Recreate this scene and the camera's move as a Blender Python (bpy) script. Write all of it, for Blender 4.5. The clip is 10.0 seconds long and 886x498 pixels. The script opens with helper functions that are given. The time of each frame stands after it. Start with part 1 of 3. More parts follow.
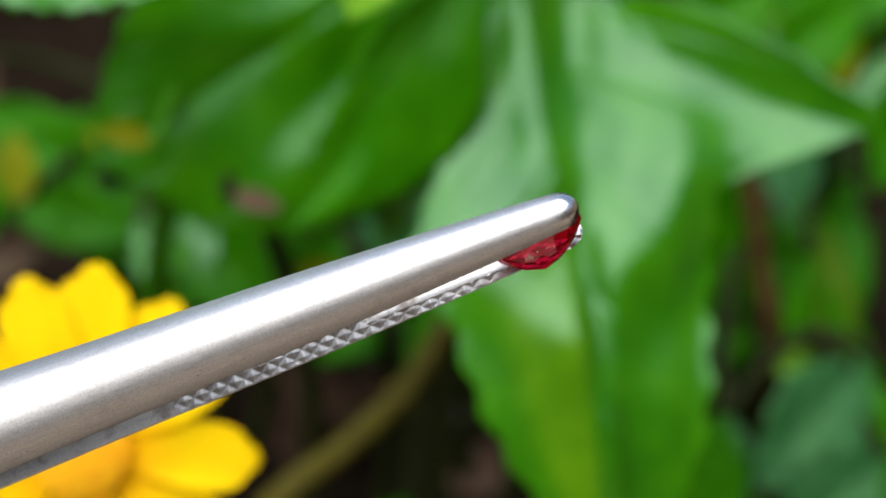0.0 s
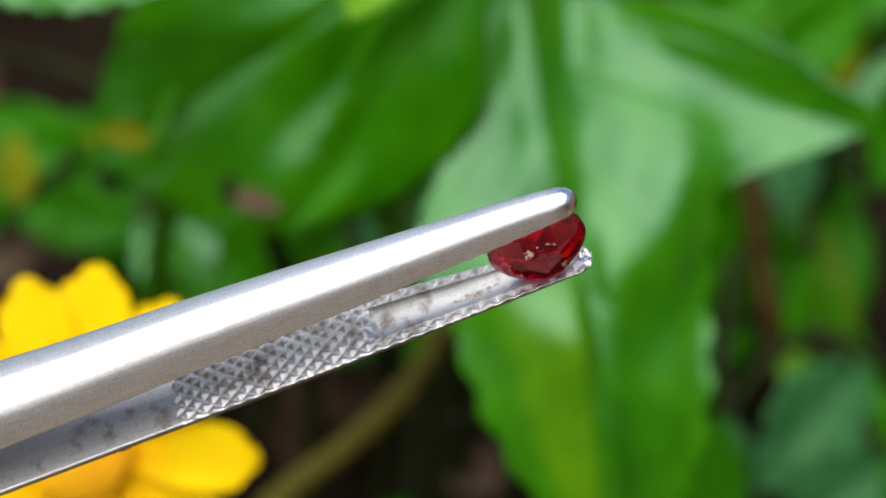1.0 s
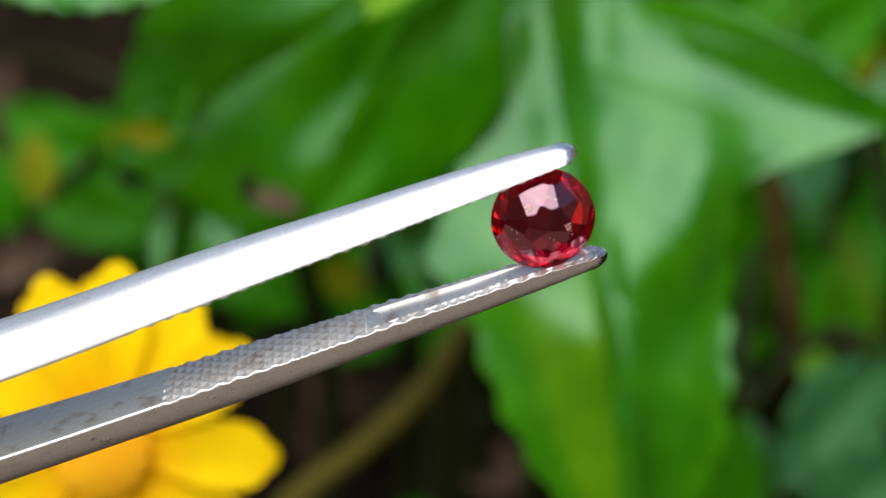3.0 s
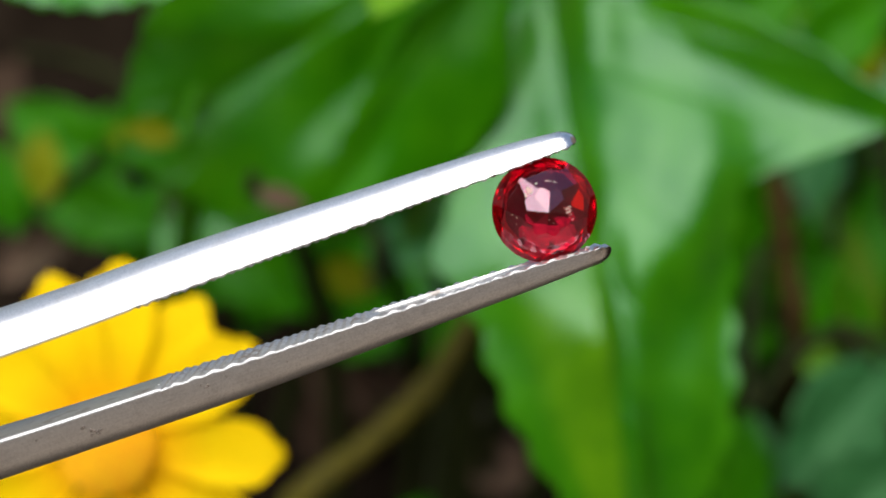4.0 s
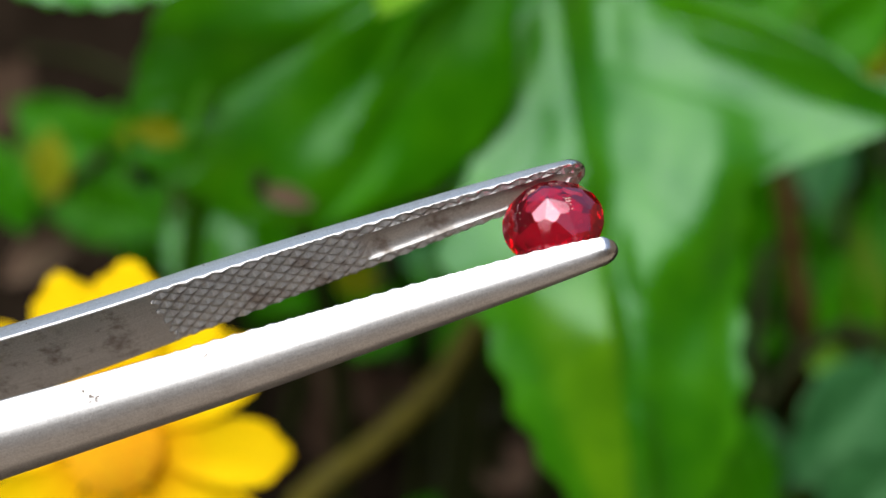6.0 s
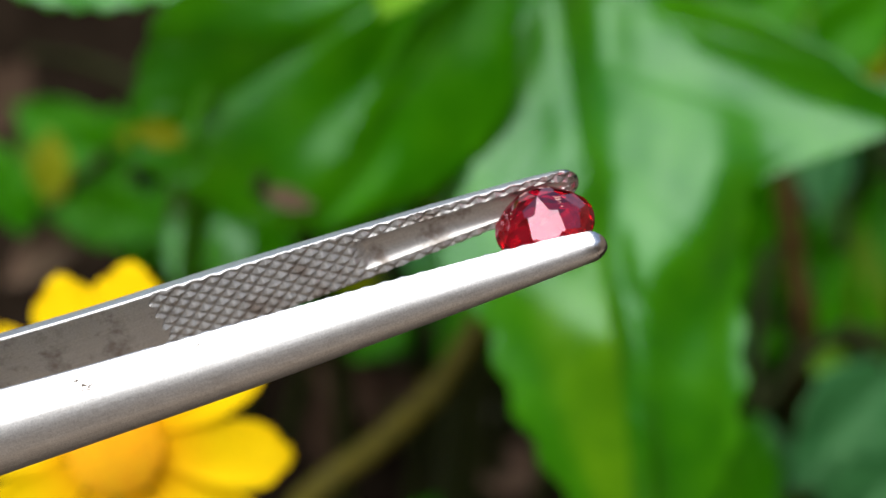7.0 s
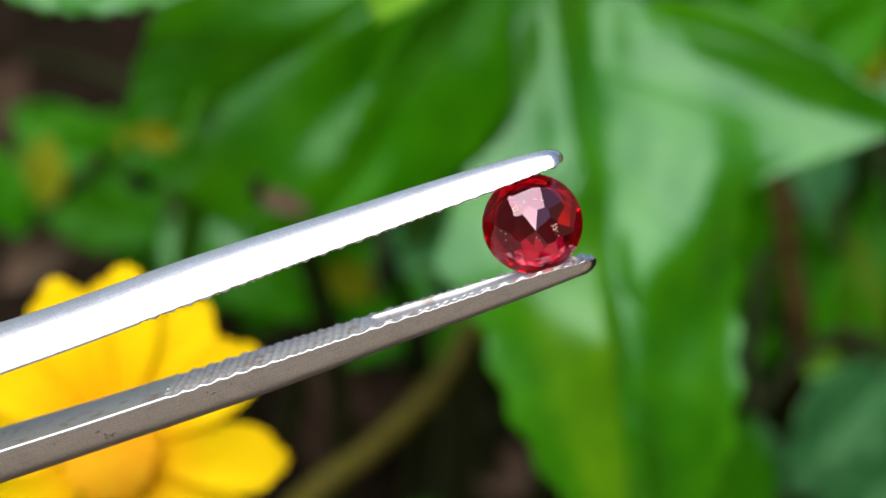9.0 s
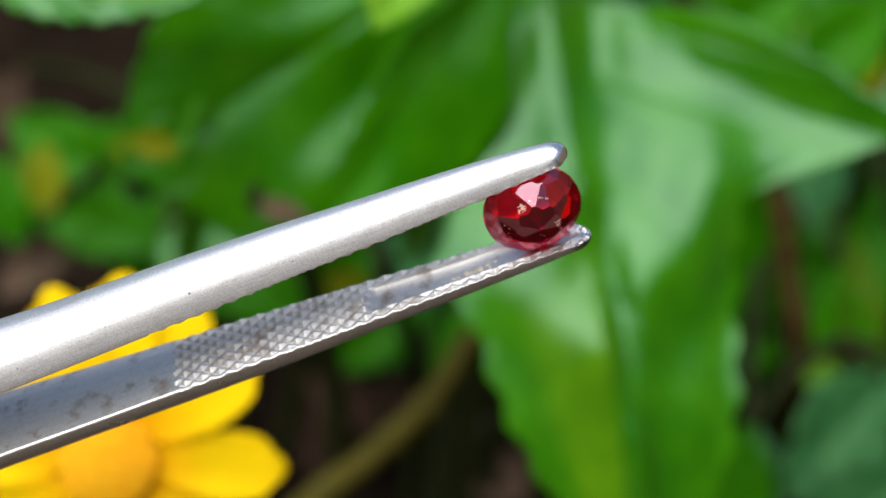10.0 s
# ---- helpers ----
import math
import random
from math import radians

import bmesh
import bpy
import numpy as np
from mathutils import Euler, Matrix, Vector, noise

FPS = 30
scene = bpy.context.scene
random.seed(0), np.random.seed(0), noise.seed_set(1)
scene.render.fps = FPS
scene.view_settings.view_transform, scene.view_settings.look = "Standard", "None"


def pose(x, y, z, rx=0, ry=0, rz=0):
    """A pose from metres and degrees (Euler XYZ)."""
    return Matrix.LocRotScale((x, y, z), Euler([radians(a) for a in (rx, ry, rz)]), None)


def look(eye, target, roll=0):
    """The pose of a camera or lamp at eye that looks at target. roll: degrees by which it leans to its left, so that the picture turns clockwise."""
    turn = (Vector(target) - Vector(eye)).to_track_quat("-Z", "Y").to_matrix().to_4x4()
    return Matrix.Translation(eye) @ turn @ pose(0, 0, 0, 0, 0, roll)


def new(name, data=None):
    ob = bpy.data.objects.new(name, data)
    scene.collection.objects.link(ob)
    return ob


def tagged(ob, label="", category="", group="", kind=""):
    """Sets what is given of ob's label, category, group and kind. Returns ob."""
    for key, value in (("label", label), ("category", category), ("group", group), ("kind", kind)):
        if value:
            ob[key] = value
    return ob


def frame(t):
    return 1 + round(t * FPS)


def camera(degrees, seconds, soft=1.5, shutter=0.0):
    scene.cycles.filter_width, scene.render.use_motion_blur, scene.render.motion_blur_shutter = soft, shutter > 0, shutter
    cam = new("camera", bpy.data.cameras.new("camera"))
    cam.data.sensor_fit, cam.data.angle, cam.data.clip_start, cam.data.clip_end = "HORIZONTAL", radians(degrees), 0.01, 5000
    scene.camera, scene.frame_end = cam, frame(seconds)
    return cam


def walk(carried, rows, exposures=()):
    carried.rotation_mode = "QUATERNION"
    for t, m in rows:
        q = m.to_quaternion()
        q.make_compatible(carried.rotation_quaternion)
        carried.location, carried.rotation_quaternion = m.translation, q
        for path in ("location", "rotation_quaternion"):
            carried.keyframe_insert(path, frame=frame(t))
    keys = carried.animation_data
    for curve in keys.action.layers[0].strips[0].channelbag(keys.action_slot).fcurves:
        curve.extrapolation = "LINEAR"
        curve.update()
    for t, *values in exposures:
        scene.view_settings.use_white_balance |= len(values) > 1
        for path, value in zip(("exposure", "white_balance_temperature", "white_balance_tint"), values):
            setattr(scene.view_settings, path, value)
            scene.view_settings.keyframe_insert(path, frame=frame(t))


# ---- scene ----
# A red faceted stone held in steel tweezers over a flowering ground cover.
MM = 0.001


def mm(x, y, z, rx=0, ry=0, rz=0):
    """A pose from millimetres and degrees."""
    return pose(x * MM, y * MM, z * MM, rx, ry, rz)


# ---- camera ----
cam = camera(34, 10.0)
cam.data.dof.use_dof = True
cam.data.dof.focus_distance = 0.0565
cam.data.dof.aperture_fstop = 34

CAMERA_ROWS = [
    (0, pose(0, 0, 0.16, 50.175, -0.701, -0.841)),
    (0.5, pose(0, 0, 0.16, 50.208, -0.701, -0.841)),
    (1, pose(0, 0, 0.16, 50.208, -0.701, -0.841)),
    (1.5, pose(0, 0, 0.16, 50.106, -0.570, -0.682)),
    (2, pose(0, 0, 0.16, 50.138, -0.417, -0.499)),
    (2.5, pose(0, 0, 0.16, 50.137, -0.285, -0.341)),
    (4, pose(0, 0, 0.16, 50.069, -0.089, -0.106)),
    (4.5, pose(0, 0, 0.16, 50.000, -0.000, 0.000)),
    (5, pose(0, 0, 0.16, 50.000, -0.000, 0.000)),
    (5.5, pose(0, 0, 0.16, 50.000, 0.045, 0.053)),
    (7, pose(0, 0, 0.16, 50.103, 0.110, 0.132)),
    (7.5, pose(0, 0, 0.16, 50.034, 0.066, 0.079)),
    (8, pose(0, 0, 0.16, 50.034, 0.066, 0.079)),
    (8.5, pose(0, 0, 0.16, 50.172, 0.021, 0.026)),
    (9, pose(0, 0, 0.16, 50.239, -0.000, 0.000)),
    (9.5, pose(0, 0, 0.16, 50.409, -0.000, 0.000)),
    (10, pose(0, 0, 0.16, 50.547, -0.044, -0.053)),
]

walk(cam, CAMERA_ROWS, exposures=[(0, 0.57), (1.0, 0.53), (1.6, 0.46), (2.5, 0.41), (4.5, 0.43), (5.5, 0.47), (7.0, 0.49), (8.5, 0.50), (10, 0.51)])

TWEEZER_ROWS = [  # seconds; millimetres; degrees
    (0, mm(4.56, 43.80, 124.28, 126.52, -18.30, 9.95)),
    (0.2, mm(4.65, 44.02, 124.32, 119.96, -18.06, 9.85)),
    (0.5, mm(4.63, 44.38, 124.42, 113.80, -17.86, 9.51)),
    (0.8, mm(4.76, 44.25, 124.05, 109.24, -17.52, 9.38)),
    (1, mm(4.78, 43.99, 123.67, 104.02, -17.10, 9.44)),
    (1.2, mm(4.84, 43.85, 123.58, 99.17, -16.74, 9.60)),
    (1.5, mm(5.10, 43.57, 123.47, 89.68, -15.93, 10.02)),
    (1.8, mm(4.90, 43.24, 123.25, 85.11, -15.67, 10.14)),
    (2, mm(4.70, 42.93, 123.13, 81.28, -15.57, 10.15)),
    (2.2, mm(4.51, 43.33, 123.69, 81.78, -15.53, 10.10)),
    (2.5, mm(4.33, 43.20, 124.20, 79.63, -15.42, 10.03)),
    (2.7, mm(4.26, 43.25, 124.82, 76.50, -15.43, 10.30)),
    (3.8, mm(3.96, 43.38, 125.68, 54.86, -14.38, 12.01)),
    (4, mm(4.00, 43.28, 125.71, 54.25, -14.17, 12.08)),
    (4.2, mm(4.07, 43.45, 125.38, 50.23, -14.38, 11.79)),
    (4.5, mm(4.14, 43.62, 125.46, 43.86, -14.38, 11.65)),
    (4.8, mm(4.23, 43.87, 125.01, 35.82, -14.57, 11.21)),
    (5, mm(4.16, 43.81, 124.78, 30.59, -14.65, 11.08)),
    (5.2, mm(4.12, 44.08, 124.71, 26.88, -14.73, 10.81)),
    (5.5, mm(4.17, 44.19, 124.52, 21.45, -14.79, 10.47)),
    (5.7, mm(4.19, 44.15, 124.49, 16.34, -14.59, 10.79)),
    (6.8, mm(3.93, 44.55, 123.80, -0.52, -14.25, 10.87)),
    (7, mm(3.86, 44.69, 123.87, -1.11, -14.27, 11.15)),
    (7.2, mm(3.83, 44.58, 123.66, 3.82, -14.12, 11.32)),
    (7.5, mm(3.57, 44.71, 123.60, 13.21, -14.01, 11.29)),
    (7.8, mm(3.52, 44.78, 123.52, 21.22, -14.36, 11.20)),
    (8, mm(3.52, 45.07, 123.74, 28.06, -14.59, 11.06)),
    (8.2, mm(3.50, 44.95, 123.75, 34.54, -14.86, 10.79)),
    (8.5, mm(3.62, 45.06, 123.85, 44.65, -15.26, 10.32)),
    (8.8, mm(3.65, 45.00, 123.87, 53.93, -15.40, 10.38)),
    (9, mm(3.57, 45.05, 123.82, 60.05, -15.57, 10.36)),
    (9.2, mm(3.52, 45.19, 123.93, 65.95, -15.55, 10.49)),
    (9.4, mm(3.59, 45.49, 123.99, 71.82, -15.64, 10.53)),
    (9.5, mm(3.71, 45.59, 123.79, 74.96, -15.71, 10.52)),
    (9.7, mm(3.75, 45.60, 123.95, 80.36, -15.80, 10.74)),
    (10, mm(3.65, 45.91, 124.32, 86.25, -15.84, 11.08)),
]

# Camera's view axes, for placing plants to fit it: right, up, and towards the viewer, in millimetres.
VIEW_AXES = Matrix.Translation((0, 0.100 * math.cos(radians(40)), 0.160 - 0.100 * math.sin(radians(40)))) @ pose(0, 0, 0, 50)

# ---- light ----
SUN_UP, SUN_SIDE = 69, 213      # elevation; bearing clockwise from the way the camera looks
world = bpy.data.worlds.new("sky")
scene.world = world
world.use_nodes = True
sky = world.node_tree.nodes.new("ShaderNodeTexSky")
sky.sky_type, sky.sun_disc = "NISHITA", False
sky.dust_density = 2.0
sky.sun_elevation, sky.sun_rotation = radians(SUN_UP), radians(SUN_SIDE)
background = world.node_tree.nodes["Background"]
background.inputs["Strength"].default_value = 0.145
world.node_tree.links.new(sky.outputs[0], background.inputs["Color"])
lamp = bpy.data.lights.new("sun", "SUN")
lamp.energy, lamp.angle, lamp.color = 3.85, radians(70), (1.0, 0.99, 0.97)   # a hazy, broad sun
sun = new("sun", lamp)
sun_from = Vector((math.sin(radians(SUN_SIDE)) * math.cos(radians(SUN_UP)),
                   math.cos(radians(SUN_SIDE)) * math.cos(radians(SUN_UP)), math.sin(radians(SUN_UP))))
sun.matrix_world = look(sun_from * 2, (0, 0, 0))
tagged(sun, kind="structure")


# ---- materials ----
class Nodes:
    """A short way to write a node material."""

    def __init__(self, name):
        self.material = bpy.data.materials.new(name)
        self.material.use_nodes = True
        self.tree = self.material.node_tree
        self.out = self.tree.nodes["Material Output"]
        self.main = self.tree.nodes["Principled BSDF"]

    def add(self, kind, values=None, **settings):
        node = self.tree.nodes.new(kind)
        if "operation" in settings:
            node.operation = settings["operation"]
        if "blend_type" in settings:
            node.data_type, node.blend_type = "RGBA", settings["blend_type"]
        for key, value in (values or {}).items():
            self.put(node.inputs[key], value)
        return node

    def put(self, socket, value):
        if isinstance(value, bpy.types.NodeSocket):
            self.tree.links.new(value, socket)
        else:
            socket.default_value = value

    def set(self, **values):
        for key, value in values.items():
            self.put(self.main.inputs[key.replace("_", " ")], value)

    def coords(self, output="Object", scale=(1, 1, 1)):
        tex = self.add("ShaderNodeTexCoord")
        return self.add("ShaderNodeMapping", {"Vector": tex.outputs[output], "Scale": scale}).outputs[0]

    def noise(self, vector, scale, detail=3.0, rough=0.55):
        return self.add("ShaderNodeTexNoise", {"Vector": vector, "Scale": scale, "Detail": detail, "Roughness": rough}).outputs["Fac"]

    def ramp(self, fac, *stops):
        node = self.add("ShaderNodeValToRGB", {"Fac": fac})
        while len(node.color_ramp.elements) < len(stops):
            node.color_ramp.elements.new(0.5)
        for element, (place, colour) in zip(node.color_ramp.elements, stops):
            element.position = place
            element.color = (*colour, 1) if len(colour) == 3 else colour
        return node.outputs["Color"]

    def mix(self, fac, a, b, blend="MIX"):
        node = self.add("ShaderNodeMix", blend_type=blend)
        for socket, value in ((node.inputs[0], fac), (node.inputs[6], a), (node.inputs[7], b)):
            self.put(socket, (*value, 1) if isinstance(value, tuple) and len(value) == 3 else value)
        return node.outputs[2]

    def math(self, operation, a, b=0.0, c=0.0):
        node = self.add("ShaderNodeMath", operation=operation)
        for socket, value in zip(node.inputs, (a, b, c)):
            self.put(socket, value)
        return node.outputs[0]

    def bump(self, height, distance, strength=1.0):
        return self.add("ShaderNodeBump", {"Height": height, "Distance": distance, "Strength": strength}).outputs[0]


def g(v):
    return (v, v, v)


def steel_material(name, tone, rough, dirt):
    """Satin stainless steel: fine brushing along the arm, faint stains and pits."""
    n = Nodes(name)
    brushed = n.noise(n.coords(scale=(700, 17000, 17000)), 1.0, 3)
    grain = n.noise(n.coords(), 17000, 3)
    blot = n.noise(n.coords(), 700, 5, 0.65)
    aside = n.add("ShaderNodeMapping", {"Vector": n.coords(), "Location": (0.013, 0.021, 0.007)}).outputs[0]
    pits = n.add("ShaderNodeTexVoronoi", {"Vector": aside, "Scale": 610, "Randomness": 1.0}).outputs["Distance"]
    pit_mask = n.math("MULTIPLY", n.ramp(pits, (0.025, g(1)), (0.05, g(0))), n.ramp(n.noise(aside, 260, 2), (0.62, g(0)), (0.68, g(1))))
    stain = n.math("MULTIPLY", n.ramp(blot, (0.52, g(0)), (0.66, g(1))), dirt)
    speckle = n.ramp(n.mix(0.32, grain, brushed), (0.36, tuple(0.76 * v for v in tone)), (0.60, tuple(1.09 * v for v in tone)))
    base = n.mix(stain, speckle, (0.16, 0.10, 0.06))
    base = n.mix(n.math("MULTIPLY", pit_mask, 0.5), base, (0.06, 0.05, 0.04))
    along = n.add("ShaderNodeSeparateXYZ", {"Vector": n.coords()}).outputs[0]
    worn = n.ramp(n.math("MULTIPLY", along, 500.0), (0.45, g(1)), (0.85, g(0.42)))      # the very tip is rubbed smooth
    matt = n.math("ADD", n.math("MULTIPLY", grain, 0.26), n.math("ADD", rough - 0.13, n.math("MULTIPLY", stain, 0.2)))
    n.set(Base_Color=base, Metallic=1.0, Roughness=n.math("MULTIPLY", matt, worn), Normal=n.bump(n.mix(0.5, brushed, grain), 0.000012, 0.6))
    return n.material


def leaf_material(name, dark, light, gloss=0.25, wax=0.4, pale=0.0, sheen=(0.55, 0.92, 0.50)):
    """A glossy leaf: veins from the blade's own coordinates, blotchy green, light that passes through."""
    n = Nodes(name)
    uv = n.add("ShaderNodeSeparateXYZ", {"Vector": n.add("ShaderNodeTexCoord").outputs["UV"]})
    across = n.math("ABSOLUTE", n.math("SUBTRACT", uv.outputs[0], 0.5))
    rib = n.ramp(across, (0.006, g(1)), (0.03, g(0)))
    slant = n.math("SUBTRACT", n.math("MULTIPLY", uv.outputs[1], 5.0), n.math("MULTIPLY", across, 2.8))
    side = n.ramp(n.math("ABSOLUTE", n.math("SUBTRACT", n.math("FRACT", slant), 0.5)), (0.02, g(0.55)), (0.09, g(0)))
    veins = n.math("MAXIMUM", rib, side)
    blotch = n.noise(n.coords(), 160, 4)
    cells = n.noise(n.coords(), 1500, 3)
    green = n.mix(n.ramp(blotch, (0.35, g(0)), (0.68, g(1))), dark, light)
    green = n.mix(n.math("MULTIPLY", cells, 0.22), green, tuple(0.55 * v for v in dark))
    green = n.mix(n.math("MULTIPLY", side, 0.06), green, tuple(min(1, 1.7 * v + 0.015) for v in light))
    if pale:     # yellow-green panel on one side of the midrib, also painted in for sheen
        pale_panel = n.math("MULTIPLY", n.math("MULTIPLY", n.ramp(across, (0.24, g(1)), (0.36, g(0))), n.ramp(uv.outputs[0], (0.495, g(0)), (0.515, g(1)))), n.ramp(uv.outputs[1], (0.40, g(0)), (0.62, g(1))))
        green = n.mix(n.math("MULTIPLY", pale_panel, n.math("MULTIPLY", n.ramp(blotch, (0.3, g(0.5)), (0.6, g(1))), pale)), green, (0.14, 0.30, 0.003))
    height = n.mix(0.25, n.math("SUBTRACT", 1.0, veins), cells)
    normal = n.bump(height, 0.00025, 0.7)
    n.set(Base_Color=green, Roughness=n.math("ADD", gloss - 0.05, n.math("MULTIPLY", cells, 0.12)), Normal=normal, Specular_IOR_Level=wax, Specular_Tint=(*sheen, 1))
    through_leaf = n.add("ShaderNodeBsdfTranslucent", {"Color": n.mix(1.0, green, (1.3, 1.9, 0.3), "MULTIPLY"), "Normal": normal})
    both = n.add("ShaderNodeMixShader", {0: 0.3, 1: n.main.outputs[0], 2: through_leaf.outputs[0]})
    n.tree.links.new(both.outputs[0], n.out.inputs["Surface"])
    return n.material


def petal_material():
    n = Nodes("yellow petal")
    uv = n.add("ShaderNodeSeparateXYZ", {"Vector": n.add("ShaderNodeTexCoord").outputs["UV"]})
    streak = n.noise(n.add("ShaderNodeCombineXYZ", {0: n.math("MULTIPLY", uv.outputs[0], 22.0), 1: uv.outputs[1]}).outputs[0], 1.5, 3)
    base = n.mix(n.ramp(uv.outputs[1], (0.05, g(1)), (0.5, g(0))), (0.92, 0.66, 0.002), (0.88, 0.42, 0.002))
    base = n.mix(n.math("MULTIPLY", streak, 0.2), base, (0.86, 0.56, 0.002))
    normal = n.bump(streak, 0.0002, 0.6)
    n.set(Base_Color=base, Roughness=0.6, Normal=normal, Specular_IOR_Level=0.06)
    thin = n.add("ShaderNodeBsdfTranslucent", {"Color": base, "Normal": normal})
    both = n.add("ShaderNodeMixShader", {0: 0.35, 1: n.main.outputs[0], 2: thin.outputs[0]})
    n.tree.links.new(both.outputs[0], n.out.inputs["Surface"])
    return n.material


def matte_material(name, dark, light, scale, rough=0.8, relief=0.0004, shine=0.3):
    n = Nodes(name)
    coarse = n.noise(n.coords(), scale, 5)
    fine = n.noise(n.coords(), scale * 9, 3)
    n.set(Base_Color=n.mix(n.ramp(n.mix(0.35, coarse, fine), (0.35, g(0)), (0.65, g(1))), dark, light), Roughness=rough, Specular_IOR_Level=shine,
          Normal=n.bump(n.mix(0.4, coarse, fine), relief, 0.8))
    return n.material


def stone_material():
    """A clear red stone: light reddens at every crossing and every inner turn; fine silk makes it a little cloudy, the polish adds a pale gloss."""
    n = Nodes("red stone")
    haze = n.noise(n.coords(), 900, 4)
    wear = n.noise(n.coords(), 4000, 2)
    rough = n.math("MULTIPLY", wear, 0.04)
    tint = n.mix(n.ramp(haze, (0.4, g(0)), (0.7, g(1))), (0.83, 0.080, 0.215), (0.86, 0.11, 0.25))
    body = n.add("ShaderNodeBsdfGlass", {"Color": tint, "Roughness": rough, "IOR": 1.72})
    polish = n.add("ShaderNodeBsdfGlossy", {"Color": (0.86, 0.94, 1, 1), "Roughness": rough})
    facing = n.add("ShaderNodeLayerWeight", {"Blend": 0.5}).outputs["Facing"]
    gloss = n.math("ADD", 0.095, n.math("MULTIPLY", n.math("POWER", facing, 5.0), 0.5))
    both = n.add("ShaderNodeMixShader", {0: gloss, 1: body.outputs[0], 2: polish.outputs[0]})
    cloud = n.add("ShaderNodeBsdfTranslucent", {"Color": (0.80, 0.03, 0.07, 1)})
    cloudy = n.add("ShaderNodeMixShader", {0: n.ramp(haze, (0.35, g(0.08)), (0.7, g(0.17))), 1: both.outputs[0], 2: cloud.outputs[0]})
    n.tree.links.new(cloudy.outputs[0], n.out.inputs["Surface"])
    return n.material


STEEL = steel_material("satin steel", (0.70, 0.692, 0.672), 0.47, 0.12)
STEEL_INNER = steel_material("stained steel", (0.57, 0.56, 0.54), 0.54, 0.65)
STONE = stone_material()
PIT = matte_material("dark pit", (0.10, 0.078, 0.06), (0.22, 0.18, 0.15), 6000, 0.6, 0.00002)
FLAW = matte_material("pale inclusion", (0.60, 0.34, 0.26), (0.82, 0.60, 0.50), 3000, 0.7)
CRUMB = matte_material("pale dirt", (0.33, 0.28, 0.20), (0.58, 0.52, 0.42), 5000, 0.9, 0.00002)
LEAF = leaf_material("broad leaf", (0.020, 0.135, 0.0003), (0.046, 0.210, 0.0006), 0.21, 0.64, 0.6, (0.64, 0.95, 0.78))
LEAF_DEEP = leaf_material("deep green leaf", (0.019, 0.132, 0.0005), (0.040, 0.19, 0.001), 0.24, 0.12)
LEAF_SIDE = leaf_material("side leaf", (0.022, 0.145, 0.0004), (0.046, 0.205, 0.0008), 0.24, 0.27, 0.0, (0.66, 0.93, 0.84))
LEAF_BLUE = leaf_material("bluish green leaf", (0.020, 0.105, 0.026), (0.038, 0.15, 0.042), 0.45)
LEAF_YOUNG = leaf_material("young leaf", (0.13, 0.33, 0.012), (0.2, 0.42, 0.02), 0.4)
LEAF_DRY = leaf_material("dry leaf", (0.11, 0.06, 0.04), (0.2, 0.12, 0.09), 0.6)
LEAF_BROWN = leaf_material("brown filler leaf", (0.045, 0.026, 0.017), (0.085, 0.05, 0.034), 0.65, 0.08)
PETAL = petal_material()
DISC = matte_material("orange florets", (0.90, 0.43, 0.003), (0.94, 0.55, 0.004), 900, 0.7, 0.0001)
LEAF_MID = leaf_material("olive green leaf", (0.045, 0.115, 0.002), (0.085, 0.155, 0.003), 0.5, 0.2)
STEM = matte_material("olive stem", (0.052, 0.046, 0.004), (0.09, 0.075, 0.007), 400, 0.6, 0.0004, 0.15)
STEM_RED = matte_material("reddish stem", (0.028, 0.016, 0.003), (0.046, 0.027, 0.004), 400, 0.7, 0.0004, 0.1)
STEM_DARK = matte_material("dark green stem", (0.012, 0.016, 0.004), (0.024, 0.03, 0.006), 400, 0.7, 0.0004, 0.1)
STEM_GREEN = matte_material("green stem", (0.022, 0.11, 0.001), (0.04, 0.16, 0.002), 400, 0.6, 0.0004, 0.15)
LEAF_OLD = leaf_material("yellowed leaf", (0.145, 0.17, 0.001), (0.20, 0.215, 0.002), 0.5, 0.15)
# Darker than natural soil: the shade between the plants is in this colour.
SOIL = matte_material("shade-darkened soil", (0.0052, 0.0036, 0.0023), (0.0165, 0.0115, 0.0074), 90, 0.95, 0.002, 0.0)
UNSEEN_WALL = matte_material("unseen brown wall", (0.25, 0.185, 0.13), (0.35, 0.265, 0.19), 14, 0.9, 0.001)
BOUNCE_GROUND = matte_material("unseen bounce ground", (0.16, 0.122, 0.088), (0.27, 0.21, 0.155), 25, 0.9, 0.002, 0.2)
PEBBLE = matte_material("pebble", (0.16, 0.14, 0.12), (0.3, 0.27, 0.24), 300, 0.8)


# ---- building helpers ----
def link_mesh(name, bm, material, smooth=True):
    """A mesh object from a bmesh in millimetres."""
    bm.transform(Matrix.Scale(MM, 4))
    for face in bm.faces:
        face.smooth = smooth
    mesh = bpy.data.meshes.new(name)
    bm.to_mesh(mesh)
    bm.free()
    mesh.materials.append(material)
    return new(name, mesh)


def part(name, bm, material, parent, label="", smooth=True):
    ob = link_mesh(name, bm, material, smooth)
    ob.parent = parent
    if label:
        tagged(ob, label)
    return ob


def thing(name, m, label, category, group=""):
    ob = new(name)
    ob.empty_display_size = 0.005
    ob.matrix_world = m
    return tagged(ob, label, category, group)


